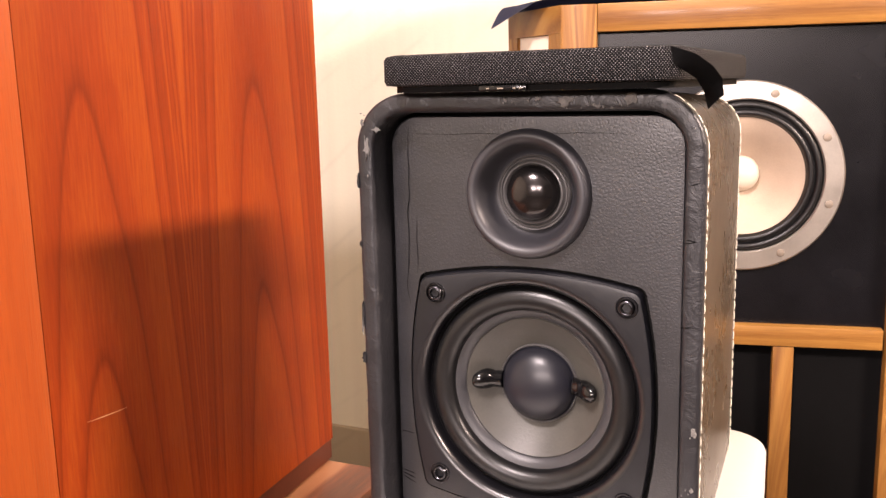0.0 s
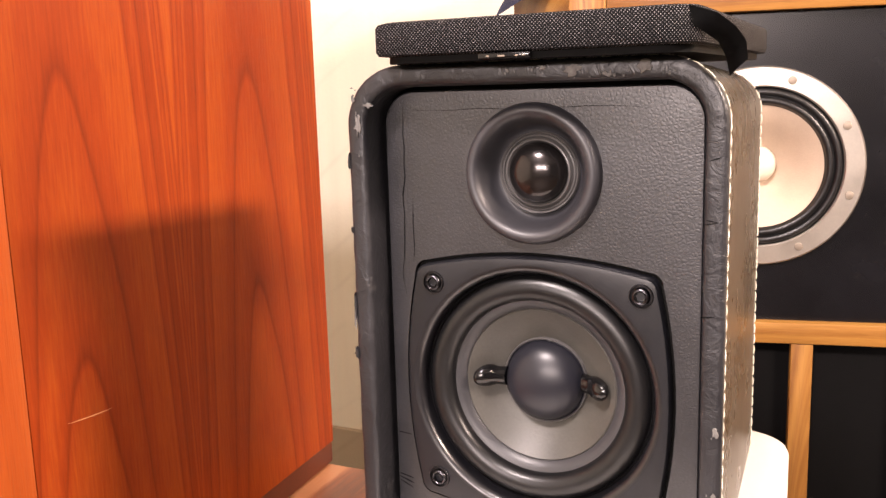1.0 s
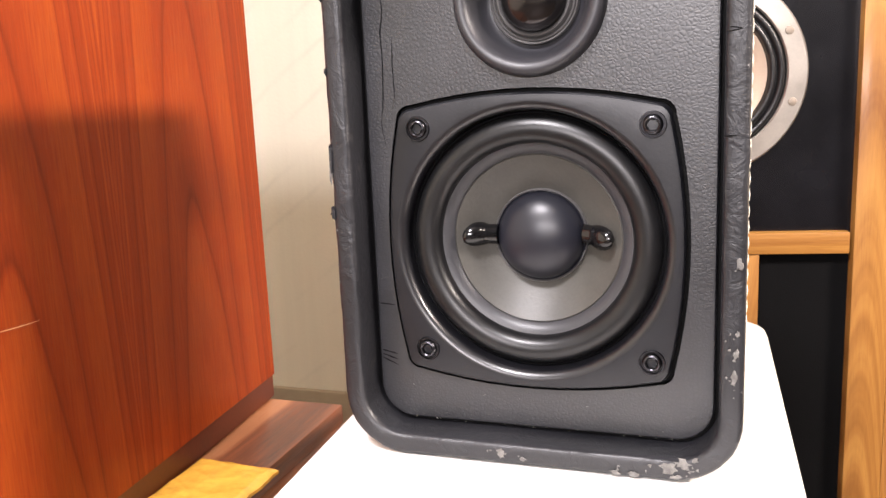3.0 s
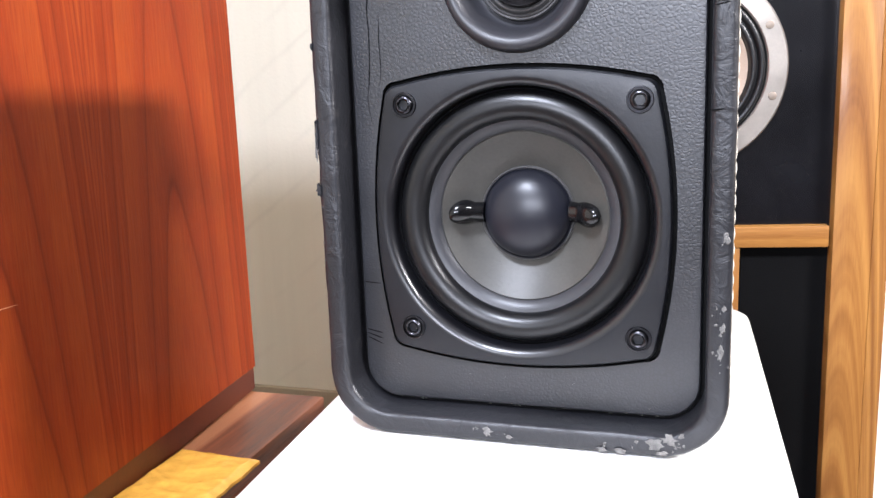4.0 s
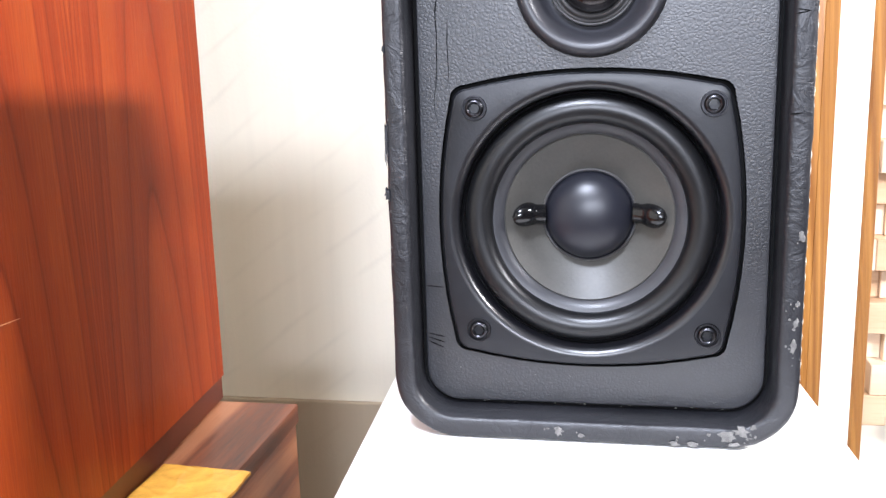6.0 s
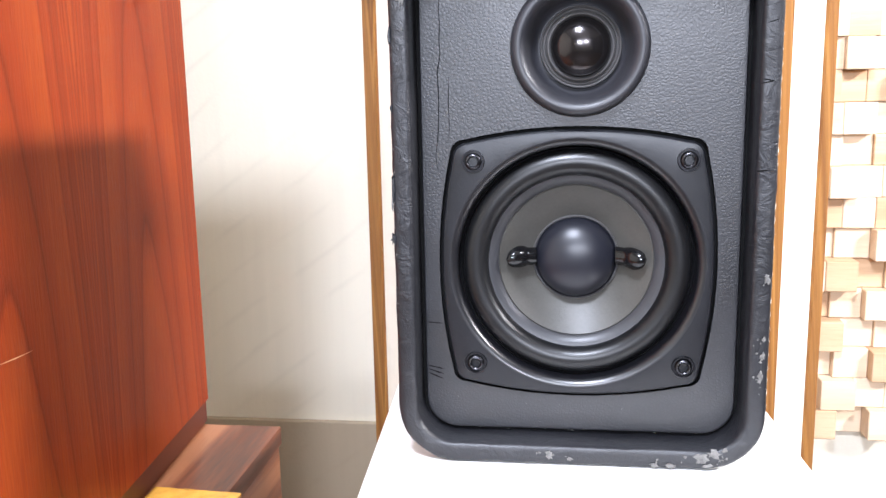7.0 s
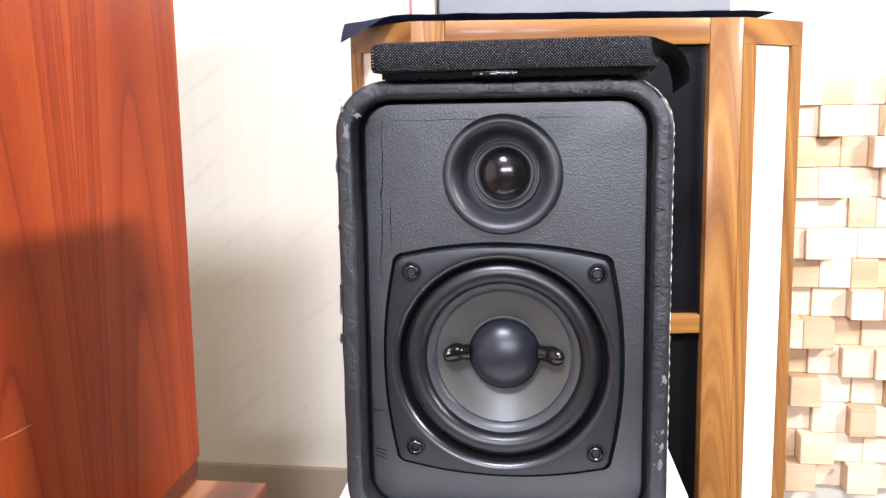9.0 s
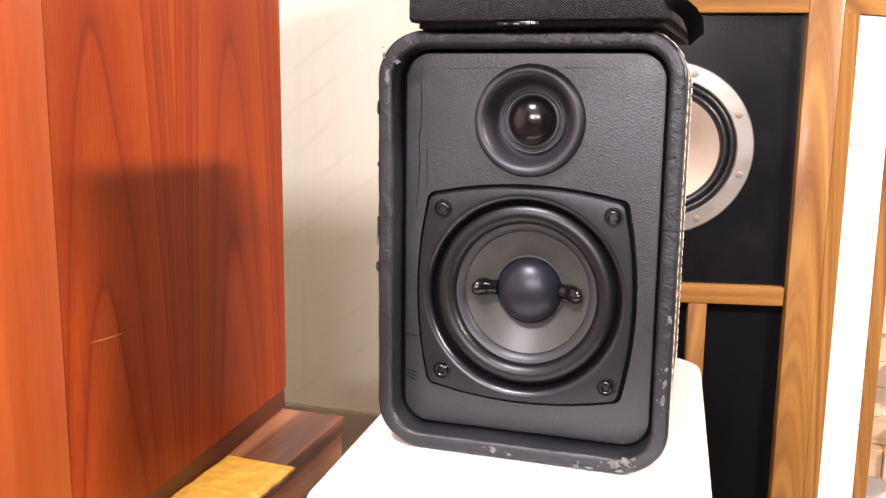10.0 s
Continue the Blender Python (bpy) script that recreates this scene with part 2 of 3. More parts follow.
M_BARE = plain("bare_board", (0.130, 0.125, 0.117), 0.7, 0.6, 300.0, 0.0003)
M_THREAD = plain("white_thread", (0.72, 0.68, 0.58), 0.7, 0.1, 500.0)
M_CLOTH = woven("black_grille_cloth", (0.0030, 0.0028, 0.0032), (0.34, 0.32, 0.33), 205.0)
M_FRAMEB = plain("grille_board_black", (0.0025, 0.0025, 0.0025), 0.75, 0.2, 60.0, 0.0003, Specular_IOR_Level=0.12)
M_RIBBON = plain("black_ribbon", (0.002, 0.002, 0.0023), 0.6, 0.3, 200.0, 0.0003, Specular_IOR_Level=0.12)
M_YELLOW = plain("yellow_tape_film", (0.70, 0.37, 0.05), 0.24, 0.2, 90.0, 0.0006)
M_NAVY = plain("navy_felt", (0.014, 0.020, 0.065), 0.85, 0.25, 80.0, 0.0010)
M_GREY = plain("grey_painted_metal", (0.22, 0.225, 0.235), 0.5, 0.06, 15.0)
M_CARD = plain("white_card", (0.8, 0.78, 0.76), 0.7, 0.05, 20.0)
M_RED = plain("red_print", (0.55, 0.08, 0.06), 0.6, 0.1, 60.0)
M_BOLT = plain("dull_bolt", (0.24, 0.20, 0.16), 0.5, 0.2, 200.0, 0.0, Metallic=0.5)
M_SILVER = plain("cast_aluminium", (0.50, 0.46, 0.41), 0.36, 0.12, 40.0, 0.00004, Metallic=0.9)
M_PAPER = plain("beige_paper_cone", (0.46, 0.36, 0.27), 0.55, 0.08, 40.0, 0.0004)
M_PALECAP = plain("pale_dust_cap", (0.62, 0.54, 0.44), 0.4, 0.06, 40.0)
M_SCRATCH = plain("raw_scratch", (0.75, 0.42, 0.22), 0.6, 0.2, 300.0)


# ---- mesh helpers ----
def link(name, bm, material, parent=None, smooth=False, label=""):
    me = bpy.data.meshes.new(name)
    bmesh.ops.recalc_face_normals(bm, faces=bm.faces[:])
    bm.to_mesh(me)
    bm.free()
    me.materials.append(material)
    if smooth:
        me.shade_smooth()
        me.set_sharp_from_angle(angle=radians(38))
    ob = new(name, me)
    if parent is not None:
        ob.parent = parent
    if label:
        ob["label"] = label
    return ob


def part(name, bm, material, parent, label="", smooth=True):
    return link(name, bm, material, parent, smooth, label)


def thing(name, m, label, category, group="", kind=""):
    ob = new(name)
    ob.empty_display_size = 0.05
    ob.matrix_world = m
    return tagged(ob, label, category, group, kind)


def box_bm(x0, x1, y0, y1, z0, z1, bevel=0.0, segments=2):
    bm = bmesh.new()
    bmesh.ops.create_cube(bm, size=1.0)
    for v in bm.verts:
        v.co = Vector(((x0 + x1) / 2 + v.co.x * (x1 - x0), (y0 + y1) / 2 + v.co.y * (y1 - y0), (z0 + z1) / 2 + v.co.z * (z1 - z0)))
    if bevel:
        bmesh.ops.bevel(bm, geom=bm.edges[:], offset=bevel, segments=segments, affect="EDGES", profile=0.5)
    return bm


def round_rect(w, h, r, n=8):
    """Corner points of a rounded rectangle, anticlockwise, about the origin."""
    r = max(min(r, w / 2 - 1e-5, h / 2 - 1e-5), 1e-5)
    pts = []
    for cx, cy, a0 in ((w / 2 - r, h / 2 - r, 0), (-w / 2 + r, h / 2 - r, 90), (-w / 2 + r, -h / 2 + r, 180), (w / 2 - r, -h / 2 + r, 270)):
        for i in range(n + 1):
            a = radians(a0 + 90 * i / n)
            pts.append((cx + r * math.cos(a), cy + r * math.sin(a)))
    return pts


def loft(rings, close_first=False, close_last=False):
    """A skin over rings of equally many points."""
    bm = bmesh.new()
    rows = [[bm.verts.new(p) for p in ring] for ring in rings]
    n = len(rows[0])
    for a, b in zip(rows, rows[1:]):
        for i in range(n):
            bm.faces.new((a[i], a[(i + 1) % n], b[(i + 1) % n], b[i]))
    if close_first:
        bm.faces.new(rows[0])
    if close_last:
        bm.faces.new(rows[-1])
    return bm


def turned(profile, centre=(0, 0), n=64, sx=1.0):
    """A body of revolution about the local y axis: profile of (radius, y); radius 0 closes it to a point."""
    cx, cz = centre
    bm = bmesh.new()
    rows = []
    for r, y in profile:
        if r <= 0:
            rows.append([bm.verts.new((cx, y, cz))])
        else:
            rows.append([bm.verts.new((cx + r * sx * math.cos(2 * math.pi * i / n), y, cz + r * math.sin(2 * math.pi * i / n))) for i in range(n)])
    for a, b in zip(rows, rows[1:]):
        for i in range(n):
            j = (i + 1) % n
            if len(a) == 1:
                bm.faces.new((a[0], b[i], b[j]))
            elif len(b) == 1:
                bm.faces.new((a[i], a[j], b[0]))
            else:
                bm.faces.new((a[i], a[j], b[j], b[i]))
    return bm


def prism(outline, z0, z1):
    """An upright prism over an outline in x and y."""
    return loft([[(x, y, z0) for x, y in outline], [(x, y, z1) for x, y in outline]], True, True)


def flake(rng, x, z, y, w, h, thick=0.0006):
    """A small ragged patch lying on a face that looks along -y."""
    k = 15
    ring = []
    for i in range(k):
        a = 2 * math.pi * i / k
        s = rng.uniform(0.45, 1.2)
        ring.append((x + w / 2 * s * math.cos(a), z + h / 2 * s * math.sin(a)))
    return loft([[(px, y, pz) for px, pz in ring], [(x + (px - x) * 0.85, y - thick, z + (pz - z) * 0.85) for px, pz in ring]], False, True)


def flake_up(rng, x, y, z, w):
    """A tiny ragged crumb lying on a level face."""
    ring = [(x + w / 2 * k * math.cos(a), y + w / 2 * k * math.sin(a)) for a, k in ((math.tau * i / 8, rng.uniform(0.6, 1.1)) for i in range(8))]
    return loft([[(px, py, z) for px, py in ring], [(x + (px - x) * 0.6, y + (py - y) * 0.6, z + 0.0005) for px, py in ring]], True, True)


def holed(outline, holes, y):
    """A flat face on the plane y with round holes cut through it."""
    bm = bmesh.new()
    edges = []
    loops = [outline] + [h if isinstance(h, list) else [(h[0] + h[2] * math.cos(2 * math.pi * i / 64), h[1] + h[2] * math.sin(2 * math.pi * i / 64)) for i in range(64)] for h in holes]
    for loop in loops:
        vs = [bm.verts.new((x, y, z)) for x, z in loop]
        edges += [bm.edges.new((a, c)) for a, c in zip(vs, vs[1:] + vs[:1])]
    bmesh.ops.triangle_fill(bm, use_beauty=True, edges=edges)
    return bm


# ---- the room ----
def structure(name, bm, material, label):
    return tagged(link(name, bm, material), label, "", "", "structure")


structure("floor", box_bm(-1.7, 2.7, -4.7, 1.12, -0.1, 0.0), M_FLOOR, "dark brown wooden floor of the listening room")
structure("wall_north", box_bm(-1.7, 2.7, 1.02, 1.12, 0.0, 2.4), M_WALL, "cream papered wall behind the loudspeakers")
structure("trim", box_bm(-1.598, 0.1, 1.008, 1.0196, 0.001, 0.310, 0.002), M_DADO, "darker beige panelling low on the wall")
# unseen south and west walls, kept pale to bounce light onto the north wall
structure("wall_south", box_bm(-1.7, 2.7, -4.7, -4.6, 0.0, 2.4), M_WALL, "cream papered wall")
structure("wall_west", box_bm(-1.7, -1.6, -4.6, 1.02, 0.0, 2.4), M_WALL, "cream papered wall")
structure("wall_east", box_bm(2.6, 2.7, -4.6, 1.02, 0.0, 2.4), M_ROOM, "unseen east wall, coloured nearly black to cut bounced light")
structure("ceiling", box_bm(-1.7, 2.7, -4.7, 1.12, 2.4, 2.5), M_CEIL, "unseen ceiling, greyed to cut bounced light")


# ---- pedestal under the small loudspeaker ----
def pedestal():
    root = thing("speaker_stand", pose(0.001, 0.062, 0.0, 0, 0, 3.5), "white lacquered pedestal stand with rounded corners", "stand")
    top = round_rect(0.212, 0.35, 0.032, 10)
    rings = []
    for inset, z in ((0.004, 0.664), (0.0, 0.668), (0.0, 0.697), (0.0012, 0.6999), (0.004, 0.7013)):
        k = [(x * (1 - inset / 0.106), y * (1 - inset / 0.175)) for x, y in top]
        rings.append([(x, y, z) for x, y in k])
    part("top_plate", loft(rings, True, True), M_WHITE, root)
    part("crumb", flake_up(random.Random(3), 0.0345, -0.128, 0.7013, 0.0013), M_FRAMEB, root, "tiny dark crumb")
    part("column", prism(round_rect(0.196, 0.33, 0.028, 8), 0.03, 0.664), M_WHITE, root)
    part("base_plate", prism(round_rect(0.26, 0.38, 0.03, 8), 0.0, 0.03), M_WHITE, root)


pedestal()


# ---- the small loudspeaker ----
W, H, R = 0.1715, 0.2450, 0.027
CX, CZ = 0.0012, 0.8243      # middle of its front
WZ, TZ = 0.7965, 0.8975      # middle of woofer and tweeter


def front_ring(inset, y, n=10):
    return [(CX + x, y, CZ + z) for x, z in round_rect(W - 2 * inset, H - 2 * inset, R - inset, n)]


def plate_outline(half, bow, corner, n=10):
    """A square with bowed sides and rounded corners."""
    pts = []
    c = half - corner
    for k in range(4):
        ca, sa = math.cos(k * math.pi / 2), math.sin(k * math.pi / 2)
        side = []
        for i in range(n + 1):
            s = -c + 2 * c * i / n
            side.append((half + bow * (1 - (s / c) ** 2), s))
        for i in range(1, 5):
            a = radians(90 * i / 5)
            side.append((c + corner * math.cos(a), c + corner * math.sin(a)))
        pts += [(x * ca - z * sa, x * sa + z * ca) for x, z in side]
    return pts


def small_speaker():
    rng = random.Random(4)
    root = thing("bookshelf_speaker", pose(0, 0, 0), "small black leather-covered bookshelf loudspeaker with chipped rim on a white stand", "loudspeaker")
    # wrapped carcass
    shell = loft([front_ring(i, y) for i, y in ((0.0105, 0.1500), (0.0070, 0.1485), (0.0058, 0.1450), (0.0028, 0.06), (0.0007, -0.0132))], True, False)
    part("cabinet_wrap", shell, M_SIDE, root, "glossy brown-black wrapped cabinet sides")
    # rolled rim, uneven from wear
    prof = ((0.0, -0.0126), (0.0001, -0.0136), (0.0004, -0.0148), (0.0011, -0.0155), (0.0022, -0.0159), (0.0040, -0.0160), (0.0062, -0.0160), (0.0076, -0.0159), (0.0085, -0.0155), (0.0091, -0.0146), (0.0094, -0.0130), (0.0095, -0.0105), (0.0096, -0.002), (0.0097, 0.004))
    rings = [front_ring(i, y, 12) for i, y in prof]
    dense = []
    for ring in rings:                      # split the straight runs so that the wear can dent them
        out = []
        for a, b in zip(ring, ring[1:] + ring[:1]):
            d = math.dist(a, b)
            k = max(1, int(d / 0.004))
            out += [tuple(a[j] + (b[j] - a[j]) * i / k for j in range(3)) for i in range(k)]
        dense.append(out)
    if len({len(r) for r in dense}) > 1:
        dense = []
        for ring in rings:
            per = []
            lens = [math.dist(a, b) for a, b in zip(ring, ring[1:] + ring[:1])]
            total, k, acc = sum(lens), 0, 0.0
            for s in range(220):
                want = total * s / 220
                while acc + lens[k] < want:
                    acc += lens[k]
                    k += 1
                f = (want - acc) / max(lens[k], 1e-9)
                a, b = ring[k], ring[(k + 1) % len(ring)]
                per.append(tuple(a[j] + (b[j] - a[j]) * f for j in range(3)))
            dense.append(per)
    worn = []
    for (inset, y), ring in zip(prof, dense):
        row = []
        for p in ring:
            v = Vector(p)
            d = noise.noise(v * 70) * 0.00035 + noise.noise(v * 230) * 0.00026
            if inset > 0.0005:
                v.y += d
            out = Vector((v.x - CX, 0, v.z - CZ)).normalized()
            row.append(tuple(v + out * (d * 1.2 if 0 < inset < 0.009 else 0)))
        worn.append(row)
    part("rim", loft(worn), M_RIM, root, "worn rolled black leather rim with chips")
    # channel and baffle
    part("channel", loft([front_ring(0.0094, 0.004), front_ring(0.0140, 0.004)]), M_FRAMEB, root)
    cut = []
    for inset, y in ((0.0115, 0.0045), (0.0115, 0.0012), (0.0122, 0.0002), (0.0136, 0.0)):
        cut.append(front_ring(inset, y))
    bm = holed([(x, z) for x, _, z in cut[-1]], [[(x * 1.028, WZ + z * 1.028) for x, z in plate_outline(0.0577, 0.0058, 0.006)], (0.001, TZ, 0.0300)], 0.0)
    rows = [[bm.verts.new(p) for p in ring] for ring in cut]
    for a, c in zip(rows, rows[1:]):
        for i in range(len(a)):
            bm.faces.new((a[i], a[(i + 1) % len(a)], c[(i + 1) % len(a)], c[i]))
    bmesh.ops.remove_doubles(bm, verts=bm.verts[:], dist=1e-6)
    part("baffle", bm, M_LEATHER, root, "grained black leather front panel")
    # seams and creases as flat dark strips laid on, shade put into the colour
    def crease(x0, z0, x1, z1, width, wander, y=-0.0003):
        bm = bmesh.new()
        rows = []
        across = Vector((z0 - z1, 0, x1 - x0)).normalized()
        for i in range(33):
            s = i / 32
            p = Vector((x0 + (x1 - x0) * s, y, z0 + (z1 - z0) * s))
            p += across * wander * noise.noise(Vector((p.x * 90, 7.3 * x0, p.z * 90)))
            w2 = width * (0.35 + 0.65 * abs(noise.noise(Vector((p.x * 160, 2.0, p.z * 160 + 9))))) * min(1.0, 4 * s, 4 * (1 - s)) + 0.00004
            rows.append([bm.verts.new(p - across * w2), bm.verts.new(p + across * w2)])
        for a, c in zip(rows, rows[1:]):
            bm.faces.new((a[0], a[1], c[1], c[0]))
        part("crease", bm, M_FRAMEB, root, "", False)

    crease(-0.0652, 0.838, -0.0622, 0.930, 0.00034, 0.0018)
    crease(-0.0598, 0.855, -0.0590, 0.885, 0.00022, 0.0010)
    crease(-0.058, 0.9265, 0.052, 0.9262, 0.00016, 0.0012)
    for i, z in enumerate((0.7672, 0.7450, 0.7432, 0.7414)):
        crease(0.0770 + 0.0008 * i, (0.842, 0.8795, 0.8815, 0.905)[i], 0.0830 + 0.0004 * i, (0.8425, 0.8805, 0.8805, 0.9065)[i], 0.0005, 0.0004, -0.0162)
        crease(-0.0722, z, -0.0640, z - 0.0008 * (i + 1), 0.00045, 0.0004)

    # woofer
    outl = plate_outline(0.0577, 0.0058, 0.006)

    def sq(scale, y):
        return [(x * scale, y, WZ + z * scale) for x, z in outl]

    def circ(r, y):
        out = []
        for x, z in outl:
            a = math.atan2(z, x)
            out.append((r * math.cos(a), y, WZ + r * math.sin(a)))
        return out

    groove = loft([sq(1.0285, 0.0), sq(1.026, 0.0035), sq(0.98, 0.0035)])
    plate = loft([sq(1.0, 0.0035), sq(1.0, -0.0022), sq(0.988, -0.0036), sq(0.965, -0.0040), circ(0.0600, -0.0040)])
    woofer = part("woofer", plate, M_PLASTIC, root, "black moulded woofer frame with bowed sides")
    part("groove", groove, M_FRAMEB, woofer)
    flare = [(0.0600 - 0.0038 * math.sin(radians(a)), -0.0002 - 0.0038 * math.cos(radians(a))) for a in range(0, 89, 8)] + [(0.0560, 0.0020), (0.0557, 0.0048)]
    part("plate_flare", turned(flare, (0, WZ), 96), M_FLARE_GLOSS, woofer, "polished black inner edge of the frame")
    roll = [(0.0560, 0.0046), (0.0554, 0.0040), (0.0548, 0.0032), (0.0544, 0.0040)]
    for i in range(15):
        a = math.pi * i / 14
        roll.append((0.0481 + 0.0060 * math.cos(a), 0.0046 - 0.0054 * math.sin(a)))
    roll += [(0.0419, 0.0054)]
    part("surround", turned(roll, (0, WZ), 96), M_RUBBER, woofer, "half-round black rubber surround")
    part("cone_edge", turned([(0.0424, 0.0054), (0.0416, 0.0054), (0.0376, 0.0080), (0.0371, 0.0090)], (0, WZ), 96), M_CONE_EDGE, woofer)
    part("cone", turned([(0.0373, 0.0090), (0.0366, 0.0084), (0.0300, 0.0134), (0.0245, 0.0166), (0.0200, 0.0190)], (0, WZ), 96), M_CONE, woofer, "grey coated cone")
    cap = [(0.0206, 0.0190), (0.0205, 0.0176), (0.0198, 0.0170), (0.0195, 0.0174), (0.0192, 0.0166)]
    for i in range(1, 9):
        a = radians(90 * i / 8)
        cap.append((0.0190 * math.cos(a), 0.0164 - 0.0108 * math.sin(a)))
    cap[-1] = (0.0, 0.0056)
    part("dust_cap", turned(cap, (0, WZ), 64), M_CAP, woofer, "smooth satin black dust cap")
    part("cap_ring", turned([(0.0211, 0.0184), (0.0209, 0.0170), (0.0206, 0.0165), (0.0202, 0.0168), (0.0200, 0.0176)], (0, WZ), 64), M_RING, woofer, "thin satin ring round the dust cap")
    for s in (-1, 1):
        # glue run from the cap to the lead's hole: a neck that swells into a drop
        rows = []
        for k in range(15):
            f = k / 14
            r = 0.0190 + 0.0146 * f
            swell = math.sqrt(max(0.0, 1 - ((f - 0.56) / 0.44) ** 2)) if f > 0.12 else 0.0
            h = max(0.0046 * (1 - 0.2 * f) if f < 0.4 else 0.0002, 0.0054 * swell)
            y = 0.0168 - 0.0082 * f
            ring = [(math.cos(a) * h, math.sin(a) * h * 0.95) for a in (math.tau * i / 20 for i in range(20))]
            wob = 0.0004 * math.sin(5 * f + s)
            rows.append([(s * r, y + q - 0.0010, WZ + 0.0010 + wob + p) for p, q in ring])
        part("glue_drop", loft(rows, True, True), M_GLOSS, woofer, "glossy black glue drop over a lead wire")
    for sx, z in ((-0.0480, 0.8460), (0.0505, 0.8460), (-0.0478, 0.7482), (0.0505, 0.7482)):
        r = 0.0054
        head = [(r, -0.0039), (r, -0.0046), (r * 0.96, -0.0050), (r * 0.88, -0.0050), (r * 0.84, -0.0041), (r * 0.76, -0.0041), (r * 0.72, -0.0052), (r * 0.64, -0.0058), (r * 0.52, -0.0060), (r * 0.45, -0.0057)]
        screw = part("screw", turned(head, (sx, z), 32), M_STEEL, woofer, "black socket-head screw")
        part("screw_socket", turned([(r * 0.46, -0.0058), (r * 0.43, -0.0026), (0.0, -0.0018)], (sx, z), 6), M_SOCKET, screw, "worn hexagonal socket", False)

    # tweeter: a fat rolled ring round a dark well, a suspension ring and the dome
    guide = [(0.0317, 0.0004), (0.0316, -0.0014), (0.0311, -0.0034), (0.0302, -0.0050), (0.0290, -0.0059), (0.0276, -0.0060), (0.0263, -0.0054), (0.0251, -0.0040), (0.0241, -0.0018), (0.0232, 0.0012), (0.0222, 0.0044), (0.0208, 0.0072), (0.0190, 0.0086), (0.0184, 0.0086)]
    tweeter = part("tweeter", turned(guide, (0.001, TZ), 96), M_FLARE, root, "black flared tweeter ring")
    part("voice_ring", turned([(0.0188, 0.0088), (0.0187, 0.0062), (0.0183, 0.0056), (0.0178, 0.0060), (0.0175, 0.0068), (0.0171, 0.0060), (0.0166, 0.0058), (0.0163, 0.0068), (0.0160, 0.0064), (0.0152, 0.0046), (0.0146, 0.0044), (0.0140, 0.0052), (0.0136, 0.0062)], (0.0015, TZ), 72), M_RING, tweeter, "dark grey suspension ring")
    dome = [(0.0138, 0.0062)]
    for i in range(0, 13):
        a = radians(90 * i / 12)
        dome.append((0.0137 * math.cos(a), 0.0056 - 0.0086 * math.sin(a)))
    dome[-1] = (0.0, -0.0030)
    part("dome", turned(dome, (0.0015, TZ), 64), M_DOME, tweeter, "shiny dark metal dome")

    # white saddle stitching round both edges of the wrap
    for inset, y in ((0.0003, -0.0120), (0.0056, 0.1440)):
        ring = front_ring(inset, y, 14)
        bm = bmesh.new()
        lens = [math.dist(a, b) for a, b in zip(ring, ring[1:] + ring[:1])]
        total, s = sum(lens), 0.0
        while s < total:
            ends = []
            for want in (s, min(s + 0.0050, total - 1e-4)):
                acc, k = 0.0, 0
                while acc + lens[k] < want:
                    acc += lens[k]
                    k += 1
                f = (want - acc) / max(lens[k], 1e-9)
                a, b = Vector(ring[k]), Vector(ring[(k + 1) % len(ring)])
                ends.append(a.lerp(b, f))
            d = (ends[1] - ends[0])
            n1 = Vector((d.z, 0, -d.x)).normalized() * 0.00042
            n2 = Vector((0, 0.00055, 0))
            skew = Vector((0, rng.uniform(-0.0004, 0.0004), 0))
            loops = [[p + o for o in (n1, n2, -n1, -n2)] for p in (ends[0] - skew, ends[0].lerp(ends[1], 0.5) + n1 * 0.7, ends[1] + skew)]
            rows = [[bm.verts.new(p) for p in q] for q in loops]
            for qa, qb in zip(rows, rows[1:]):
                for i in range(4):
                    bm.faces.new((qa[i], qa[(i + 1) % 4], qb[(i + 1) % 4], qb[i]))
            bm.faces.new(rows[0]), bm.faces.new(rows[-1])
            s += 0.0062
        tagged(part("stitching", bm, M_THREAD, root, "white saddle stitching"), kind="stuff")

    # chips where the wrap has broken away
    def on_rim(x, z):
        return CX + (x - 0.0015) * 0.983, CZ + (z - 0.8243) * 0.990

    spots = [(0.025, 0.9432, 0.0074, 0.0056), (0.0395, 0.9410, 0.0044, 0.0022), (0.0555, 0.9436, 0.0066, 0.0056), (0.012, 0.9445, 0.003, 0.002), (-0.004, 0.9438, 0.002, 0.002),
             (-0.0795, 0.921, 0.0040, 0.011), (-0.0735, 0.9305, 0.0050, 0.0032), (-0.0815, 0.934, 0.002, 0.004),
             (0.0862, 0.793, 0.0030, 0.0052), (0.0858, 0.7655, 0.002, 0.003), (0.0852, 0.757, 0.0030, 0.005), (0.0850, 0.747, 0.0030, 0.0070),
             (-0.012, 0.7055, 0.0044, 0.0042), (-0.002, 0.704, 0.0030, 0.0022), (0.038, 0.7025, 0.005, 0.0026), (0.0455, 0.7023, 0.005, 0.0024), (0.0600, 0.7068, 0.009, 0.0056), (0.0655, 0.7090, 0.007, 0.0060), (0.0625, 0.7030, 0.005, 0.0024), (0.0705, 0.7112, 0.003, 0.003)]
    for x, z, w, h in spots:
        x, z = on_rim(x, z)
        part("chip", flake(rng, x, z, -0.0163, w, h, 0.0004), M_BARE, root, "pale chip in the rim")
        for _ in range(6):
            dx, dz = rng.gauss(0, w * 0.8), rng.gauss(0, h * 0.6)
